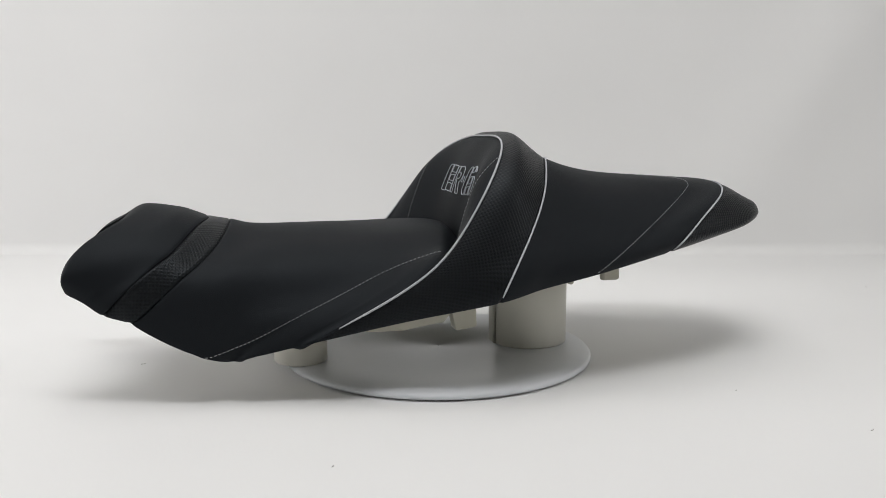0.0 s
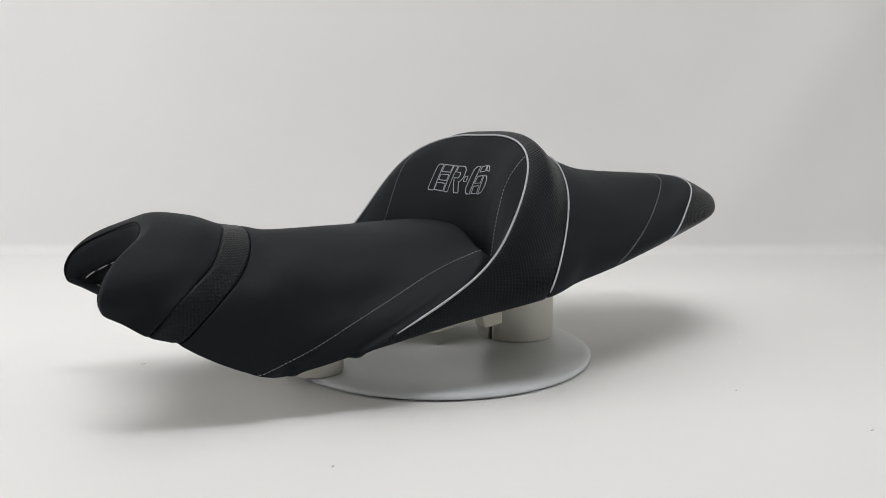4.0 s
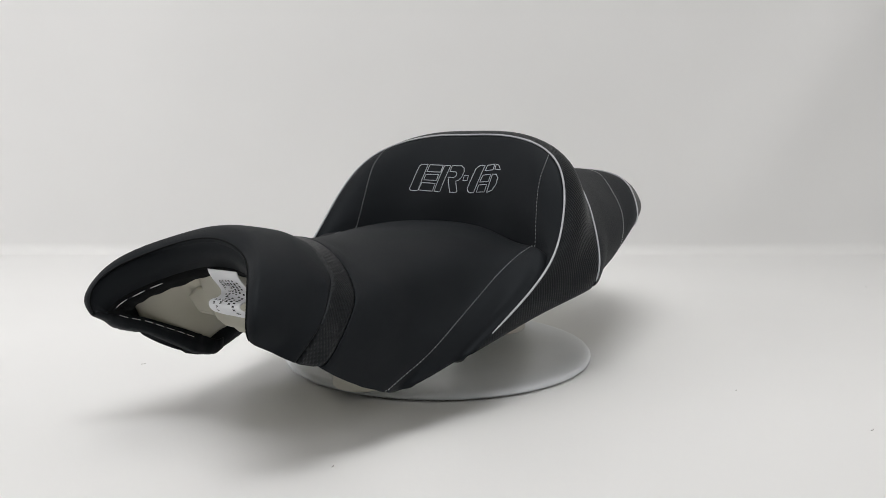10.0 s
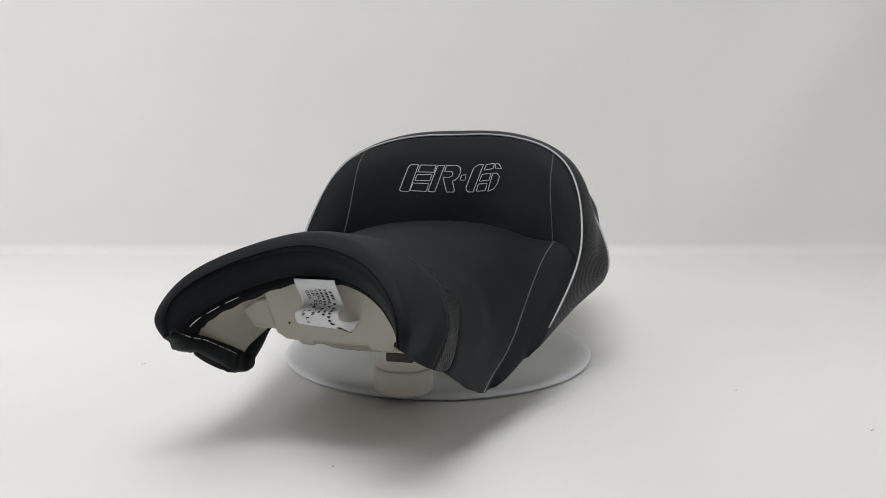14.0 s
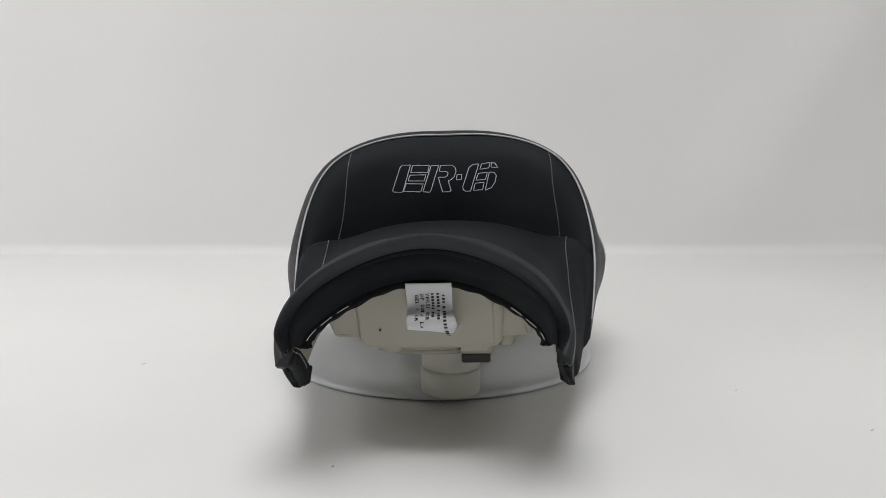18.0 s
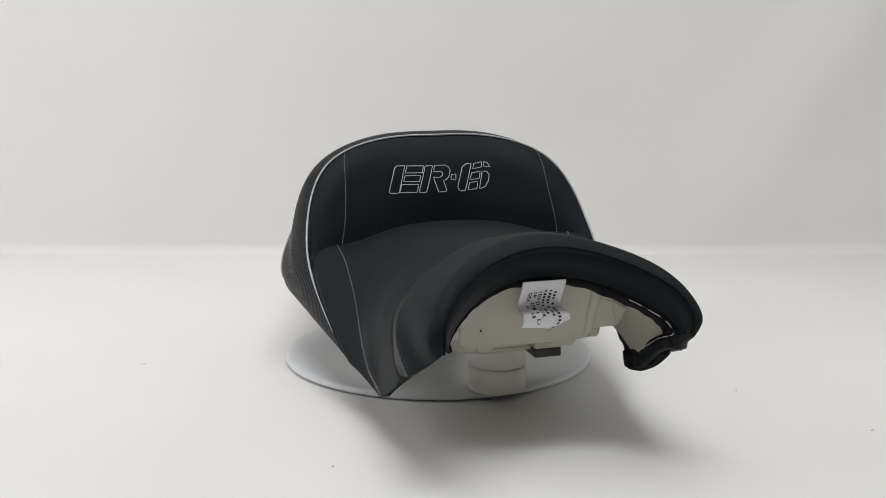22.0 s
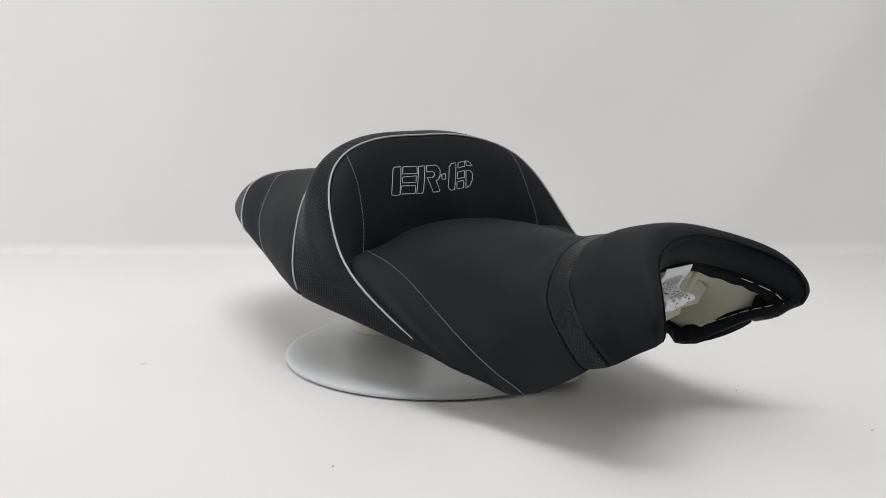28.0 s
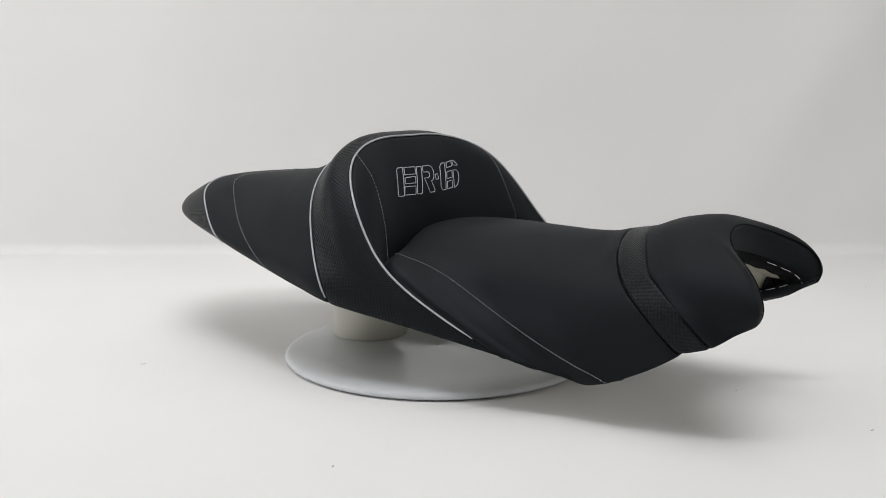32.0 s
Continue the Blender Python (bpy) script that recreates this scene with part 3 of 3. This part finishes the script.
def strip(rows, thick=0.0015):
    """A band of cloth through rows of points, with a real thickness."""
    p = np.asarray(rows)
    n = grid_normals(p)
    bm = bmesh.new()
    top = [[bm.verts.new(c) for c in r] for r in p]
    low = [[bm.verts.new(c) for c in r] for r in p - n * thick]
    a, b = len(top), len(top[0])
    for i in range(a - 1):
        for j in range(b - 1):
            bm.faces.new((top[i][j], top[i + 1][j], top[i + 1][j + 1], top[i][j + 1]))
            bm.faces.new((low[i][j], low[i][j + 1], low[i + 1][j + 1], low[i + 1][j]))
    for i in range(a - 1):
        bm.faces.new((top[i][0], low[i][0], low[i + 1][0], top[i + 1][0]))
        bm.faces.new((top[i][-1], top[i + 1][-1], low[i + 1][-1], low[i][-1]))
    for j in range(b - 1):
        bm.faces.new((top[0][j], top[0][j + 1], low[0][j + 1], low[0][j]))
        bm.faces.new((top[-1][j], low[-1][j], low[-1][j + 1], top[-1][j + 1]))
    bmesh.ops.recalc_face_normals(bm, faces=bm.faces)
    return smooth(bm)


MOUTH_V = np.linspace(-5, 5, 101)
LIP_U = at_station("lip")


def by_v(values):
    """Values given at |v| = 0, 2, 3.5, 4.5 and 5, read along the mouth."""
    return np.interp(np.abs(MOUTH_V), (0, 2, 3.5, 4.5, 5), values)


def mouth_row(back, side, down):
    return inward([LIP_U], MOUTH_V, by_v(back), by_v(side), by_v(down))[0]


EDGE0 = mouth_row((0.001,) * 5, (0, 0.0005, 0.001, 0.001, 0.001), (0.0006, 0.0006, 0.0004, 0.0002, 0))
EDGE1 = mouth_row((0.003, 0.003, 0.004, 0.003, 0.003), (0, 0.0015, 0.003, 0.0025, 0.0018), (0.010, 0.009, 0.006, 0.002, 0))
EDGE2 = mouth_row((0.010, 0.011, 0.011, 0.009, 0.005), (0, 0.003, 0.006, 0.004, 0.002), (0.0225, 0.020, 0.014, 0.004, -0.001))
EDGE3 = mouth_row((0.013, 0.015, 0.016, 0.014, 0.010), (0, 0.004, 0.008, 0.007, 0.004), (0.0265, 0.024, 0.016, 0.003, -0.002))
EDGE4 = mouth_row((0.022, 0.025, 0.025, 0.022, 0.016), (0, 0.005, 0.009, 0.008, 0.005), (0.030, 0.027, 0.018, 0.002, -0.003))
wave = np.array([[0, 0, 0.0006 * math.sin(j * 1.3) + 0.0005 * math.sin(j * 0.47)] for j in range(101)])
part("mouth_lining", strip([EDGE0, EDGE1, EDGE2]), LEATHER, seat, "black vinyl lining facing into the nose opening")
part("mouth_hem", strip([e[5:96] for e in (EDGE2, EDGE3, EDGE4 + wave)]), HEMCLOTH, seat, "black cloth hem stapled under the nose")
part("lip_cord", tube(bmesh.new(), [Vector(p) for p in EDGE0], 0.0006, 8), HEMCLOTH, seat, "thin black seam cord")


def dashes(name, pts, length, pitch, radius, keep, label):
    """Long loose hand stitches along points, only where keep(share of the way) holds."""
    s = np.concatenate([[0], np.cumsum(np.linalg.norm(np.diff(pts, axis=0), axis=1))])
    bm = bmesh.new()
    at = 0.0
    while at + length < s[-1]:
        if keep(at / s[-1]):
            q = [Vector([float(np.interp(at + k * length, s, pts[:, c])) for c in range(3)]) for k in (0, 0.3, 0.7, 1)]
            tube(bm, q, radius, 5)
        at += pitch
    tagged(part(name, bm, WHITETHREAD, seat, label), kind="stuff")


out = np.array([0.0008, 0, -0.0004])
dashes("mouth_stitching", (EDGE2 * 0.35 + EDGE3 * 0.65) + out, 0.0095, 0.0140, 0.0003, lambda w: 0.045 < w < 0.25 or 0.75 < w < 0.955, "long white hand stitches")

for side in (1, -1):
    for first, last, n in (("nose", "waist", 80), ("crown", "tip", 110)):
        us = np.linspace(at_station(first) - 0.022 * (first == "nose"), at_station(last, 0.7 * (last == "waist")), n)
        p = skin_grid(us, [5.0 * side])[:, 0]
        run = np.concatenate([[0], np.cumsum(np.linalg.norm(np.diff(p, axis=0), axis=1))])
        rough = np.array([[0, 0.0003 * math.sin(w * 420) * side, 0.0002 * math.sin(w * 760) + 0.0003 * math.sin(w * 150)] for w in run])
        turn = np.interp(run, (0, 0.03, run[-1] - 0.03, run[-1]), (0.35, 0.9, 1, 0.6) if first == "nose" else (0.2, 0.6, 0.6, 0.2))[:, None]
        lift = np.array((0, -0.0016 * side, 0.0014))
        a = p + np.array((0, -0.0020 * side, 0.0022))
        b = p + lift + np.array((0, -0.0030 * side, 0.0004)) * turn + rough * 0.4
        c = p + lift + np.array((0, -0.0065 * side, 0.0025)) * turn + rough
        d = p + lift + np.array((0, -0.0090 * side, 0.0175 if first == "nose" else 0.0155)) * turn + rough
        if first == "nose":
            k = int(np.searchsorted(run, 0.105))
            share = (run[:k] / run[k])[:, None]
            d[:k] = 0.25 * d[:k] + 0.75 * (d[0] * (1 - share) + d[k] * share)
        part("hem_strip", strip([a, b, c, d], 0.001), LEATHER if first == "nose" else HEMCLOTH, seat, "black hem turned under the edge")
        if first == "nose":
            row = c * 0.3 + d * 0.7 + np.array((0, -0.0010 * side, 0.0002))
            dashes("hem_stitching", row, 0.0085, 0.0120, 0.0003, lambda w: 0.04 < w < 0.72, "long white hand stitches")

# ---- the moulded base under the seat ----
base = tagged(new("seat_base"), "ivory moulded plastic base with ribs")
base.parent = seat


def vault():
    """The base's arched underside behind the mouth, following the skin at a distance."""
    us = np.linspace(at_station("rim", 0.72), at_station("waist", 0.9), 52)
    vs = np.linspace(-4.25, 4.25, 75)
    p = skin_grid(us, vs)
    n = grid_normals(p)
    if n[25, 40, 2] < 0:
        n = -n
    depth = np.interp(np.abs(vs), (0, 2, 3.5, 4.25), (0.036, 0.029, 0.0125, 0.0047))
    return strip(p - n * depth[None, :, None], 0.003)


part("vault", vault(), PLASTIC, base)


def deck():
    """The base's floor from the bulkhead back to the tail."""
    xs = np.linspace(0.195, -0.30, 60)
    z = np.interp(-xs, (-0.195, -0.10, -0.05, 0.0, 0.05, 0.15, 0.28, 0.30), (0.056, 0.0545, 0.064, 0.074, 0.081, 0.094, 0.115, 0.118))
    half = np.interp(-xs, (-0.195, -0.155, -0.11, 0.0, 0.10, 0.20, 0.30), (0.046, 0.046, 0.098, 0.128, 0.112, 0.085, 0.045))
    rows = [[(x, h * w, zz + 0.010 * abs(w) ** 4) for w in np.linspace(-1, 1, 25)] for x, zz, h in zip(xs, z, half)]
    return strip(np.asarray(rows) @ LEAN_ROT.T + LEAN_OFF, -0.004)


part("deck", deck(), PLASTIC, base)


def in_seat(bm):
    bm.transform(LEAN)
    return bm


def prism(outline, back, top):
    """A block with a shaped front in (y, z) that leans forwards towards its top, and runs back to x = back."""
    bm = bmesh.new()
    front = [bm.verts.new((0.237 + min(0.66 * (z - 0.0655), top), y, z)) for y, z in outline]
    rear = [bm.verts.new((back, v.co.y, v.co.z)) for v in front]
    bm.faces.new(front)
    bm.faces.new(rear[::-1])
    n = len(front)
    for i in range(n):
        bm.faces.new((front[i], rear[i], rear[(i + 1) % n], front[(i + 1) % n]))
    bmesh.ops.recalc_face_normals(bm, faces=bm.faces)
    rim = [e for e in bm.edges if len({v in front for v in e.verts}) == 1 and e.verts[0] in front]
    bmesh.ops.bevel(bm, geom=rim, offset=0.0032, segments=4, profile=0.5, affect="EDGES", clamp_overlap=True)
    bmesh.ops.triangulate(bm, faces=[f for f in bm.faces if len(f.verts) > 4])
    return in_seat(bm)


part("bulkhead", prism([(-0.0500, 0.1180), (-0.0500, 0.0755), (-0.0475, 0.0735), (-0.0440, 0.0698), (-0.0345, 0.0690), (-0.0325, 0.0655), (-0.0235, 0.0653), (-0.0200, 0.0690),
                        (0.0210, 0.0690), (0.0222, 0.0650), (0.0392, 0.0648), (0.0415, 0.0690), (0.0480, 0.0702), (0.0505, 0.0745), (0.0505, 0.1180), (0.0250, 0.1250), (-0.0250, 0.1250)], 0.165, 0.0265), PLASTIC, base)
part("flange", prism([(-0.0715, 0.0940), (-0.0675, 0.0805), (-0.0650, 0.0790), (-0.0490, 0.0785), (-0.0490, 0.1040), (-0.0600, 0.1030)], 0.205, 0.016), PLASTIC, base)
part("flange", prism([(0.0755, 0.0940), (0.0715, 0.0805), (0.0690, 0.0790), (0.0495, 0.0785), (0.0495, 0.1040), (0.0630, 0.1030)], 0.205, 0.016), PLASTIC, base)
part("lug", prism([(0.0495, 0.0700), (0.0575, 0.0702), (0.0595, 0.0725), (0.0610, 0.0800), (0.0495, 0.0800)], 0.200, 0.002), PLASTIC, base)
part("rib", prism([(0.0440, 0.0735), (0.0500, 0.0735), (0.0512, 0.0750), (0.0512, 0.1120), (0.0440, 0.1120)], 0.230, 0.0268), PLASTIC, base)
part("latch_block", in_seat(box(bmesh.new(), (0.178, 0.020, 0.0548), (0.2062, 0.0440, 0.072), 0.002)), PLASTIC, base)
part("lower_ledge", in_seat(box(bmesh.new(), (0.150, -0.044, 0.0555), (0.1985, 0.020, 0.070), 0.003)), PLASTIC, base)
part("screw_hole", in_seat(box(bmesh.new(), (0.2490, -0.0353, 0.0845), (0.2502, -0.0340, 0.0860), 0.0003)), RUBBER, base, "small dark hole")


def slanted(corners, y0, y1):
    """A thin web across y with an outline in (x, z)."""
    bm = bmesh.new()
    a = [bm.verts.new((x, y0, z)) for x, z in corners]
    b = [bm.verts.new((x, y1, z)) for x, z in corners]
    bm.faces.new(a)
    bm.faces.new(b[::-1])
    for i in range(len(a)):
        k = (i + 1) % len(a)
        bm.faces.new((a[i], b[i], b[k], a[k]))
    bmesh.ops.recalc_face_normals(bm, faces=bm.faces)
    bmesh.ops.bevel(bm, geom=bm.edges[:], offset=0.0018, segments=2, profile=0.5, affect="EDGES")
    return in_seat(bm)


part("foot", slanted([(0.098, 0.058), (0.091, 0.0462), (0.060, 0.0452), (0.036, 0.0490), (0.022, 0.0505), (0.010, 0.0640), (0.020, 0.076), (0.09, 0.070)], 0.074, 0.090), PLASTIC, base)
part("foot", slanted([(0.017, 0.0700), (0.011, 0.0425), (-0.0085, 0.0450), (-0.0075, 0.0840), (0.015, 0.080)], 0.074, 0.090), PLASTIC, base)
part("tab", in_seat(box(bmesh.new(), (-0.161, 0.052, 0.0745), (-0.142, 0.060, 0.104), 0.003)), PLASTIC, base)
part("tab", in_seat(box(bmesh.new(), (-0.114, 0.054, 0.0725), (-0.108, 0.060, 0.094), 0.002)), PLASTIC, base)
part("rubber_buffer", in_seat(box(bmesh.new(), (0.178, 0.0205, 0.0475), (0.2045, 0.0425, 0.0548), 0.0015)), RUBBER, base, "dark rubber buffer under the base")


# ---- the cloth label hanging in the mouth ----
HANG = np.array([(0.0, 0.2788, 0.1240), (0.10, 0.2776, 0.1205), (0.24, 0.2738, 0.1148), (0.34, 0.2698, 0.1098), (0.42, 0.2680, 0.1063), (0.50, 0.2688, 0.1034), (0.58, 0.2726, 0.1020),
                 (0.66, 0.2770, 0.1016), (0.72, 0.2797, 0.1002), (0.78, 0.2800, 0.0975)])


def label_point(w, s):
    """w: across, -1 to 1; s: down its length, 0 to 1. It sags back, swings forward, and its free corner twists away."""
    tail = float(np.clip((w + 0.15) / 0.95, 0, 1)) ** 1.6
    end = np.array((0.2742 - 0.0225 * tail, 0.0915 - 0.0095 * tail + 0.0075 * max(0.0, (w - 0.8) / 0.2)))
    knots = np.append(HANG[:, 0], 1.0)
    x = float(spline(knots, np.append(HANG[:, 1], end[0]), np.array([s]))[0])
    z = float(spline(knots, np.append(HANG[:, 2], end[1]), np.array([s]))[0])
    low = max(0.0, (s - 0.45) / 0.55)
    y = 0.0020 + 0.0153 * w + 0.0045 * low * max(0.0, w) ** 2
    x += 0.0010 * math.sin(3.1 * w + 3.0 * s) * s
    z += 0.0012 * math.sin(2.2 * w + 4.0 * s) * s + 0.0012 * w * low
    return np.array((x, y, z))


def on_label(w, s, lift):
    """A point over the label's printed face, in the seat's space."""
    p = label_point(w, s)
    n = np.cross(label_point(w + 0.02, s) - p, label_point(w, s + 0.01) - p)
    n = n / np.linalg.norm(n)
    return (p + (n if n[0] > 0 else -n) * lift) @ LEAN_ROT.T + LEAN_OFF


def lettered(text, w0, start, high, pitch):
    """Printed capitals that read down the label: w0 their foot, start and pitch along its length, high across it."""
    bm = bmesh.new()
    for k, letter in enumerate(text):
        if letter == " ":
            continue
        curve = bpy.data.curves.new("letter", "FONT")
        curve.body, curve.resolution_u, curve.offset = letter, 2, 0.022
        ob = bpy.data.objects.new("letter", curve)
        me = bpy.data.meshes.new_from_object(ob)
        xs, ys = [v.co.x for v in me.vertices], [v.co.y for v in me.vertices]
        x0, y1 = min(xs), max(ys)
        wide = pitch * (0.78 if letter != "I" else 0.25)
        one = bmesh.new()
        one.from_mesh(me)
        bmesh.ops.scale(one, vec=(wide / max(max(xs) - x0, 1e-6), high / y1, 1), verts=one.verts)
        shift = x0 * wide / max(max(xs) - x0, 1e-6)
        made = {}
        for v in one.verts:
            made[v] = bm.verts.new(on_label(w0 + v.co.y, start + k * pitch + v.co.x - shift, 0.00035))
        for f in one.faces:
            bm.faces.new([made[v] for v in f.verts])
        one.free()
        bpy.data.objects.remove(ob)
        bpy.data.curves.remove(curve)
        bpy.data.meshes.remove(me)
    return bm


def barred(rng, words, w0, start, high, pitch):
    """Print that stays unread: a short bar for each letter."""
    bm = bmesh.new()
    at = start
    for word in words:
        for _ in range(word):
            wide = rng.choice((0.52, 0.62, 0.70)) * pitch
            corners = [(w0, at), (w0 + high, at), (w0 + high, at + wide), (w0, at + wide)]
            bm.faces.new([bm.verts.new(on_label(w, q, 0.00035)) for w, q in corners])
            at += pitch
        at += pitch * 0.8
    return bm


def care_label():
    ws, ss = np.linspace(-1, 1, 25), np.linspace(0, 1, 46)
    rows = np.array([[label_point(w, s) for w in ws] for s in ss])
    tag_ob = part("care_label", strip(rows @ LEAN_ROT.T + LEAN_OFF, 0.0003), CLOTHTAG, seat, "white printed cloth label curling out of the nose")
    rng = random.Random(4)
    for line, words in enumerate(((3, 1, 7, 3), (5, 1, 3), (6, 3))):
        part("printed_line", barred(rng, words, 0.56 - 0.235 * line, 0.23 - 0.03 * (line > 0), 0.115, 0.052), INK, tag_ob, "black printed bars")
    for line, text in enumerate(("VERSI NOR", "OF 201 A LA", "GEL A  AR")):
        part("printed_line", lettered(text, -0.15 - 0.235 * line, 0.20 + 0.01 * line, 0.15, 0.062), INK, tag_ob, "black printed capitals")


care_label()


# ---- lint on the sheet ----
def lint(x, y, size, turn):
    bm = bmesh.new()
    pts = [Vector((x + size * (k - 1.5) * math.cos(turn + 0.3 * k), y + size * (k - 1.5) * math.sin(turn + 0.3 * k), FLOOR + 0.0011 + 0.0003 * (k % 2))) for k in range(4)]
    tube(bm, pts, 0.00025, 5)
    ob = part("lint", bm, DUST, None)
    tagged(ob, "tiny grey lint thread lying on the sheet", "lint", "lint on the sheet")


for spot in ((-0.2824, -0.0421, 0.0016, 0.1), (0.5818, 0.3225, 0.0010, 1.2), (0.2541, -0.1221, 0.0007, 0.6), (-0.0727, -0.2831, 0.0010, 0.8), (0.3254, -0.2164, 0.0012, 0.3)):
    lint(*spot)


def motions():
    """The turntable and all that stands on it turn together at an even speed."""
    for ob in TURNING:
        off = ob.get("off_axis", 0.0)
        walk(ob, [(float(t), Matrix.Translation((off, 0, 0)) @ turned(t)) for t in range(0, 33)])


motions()
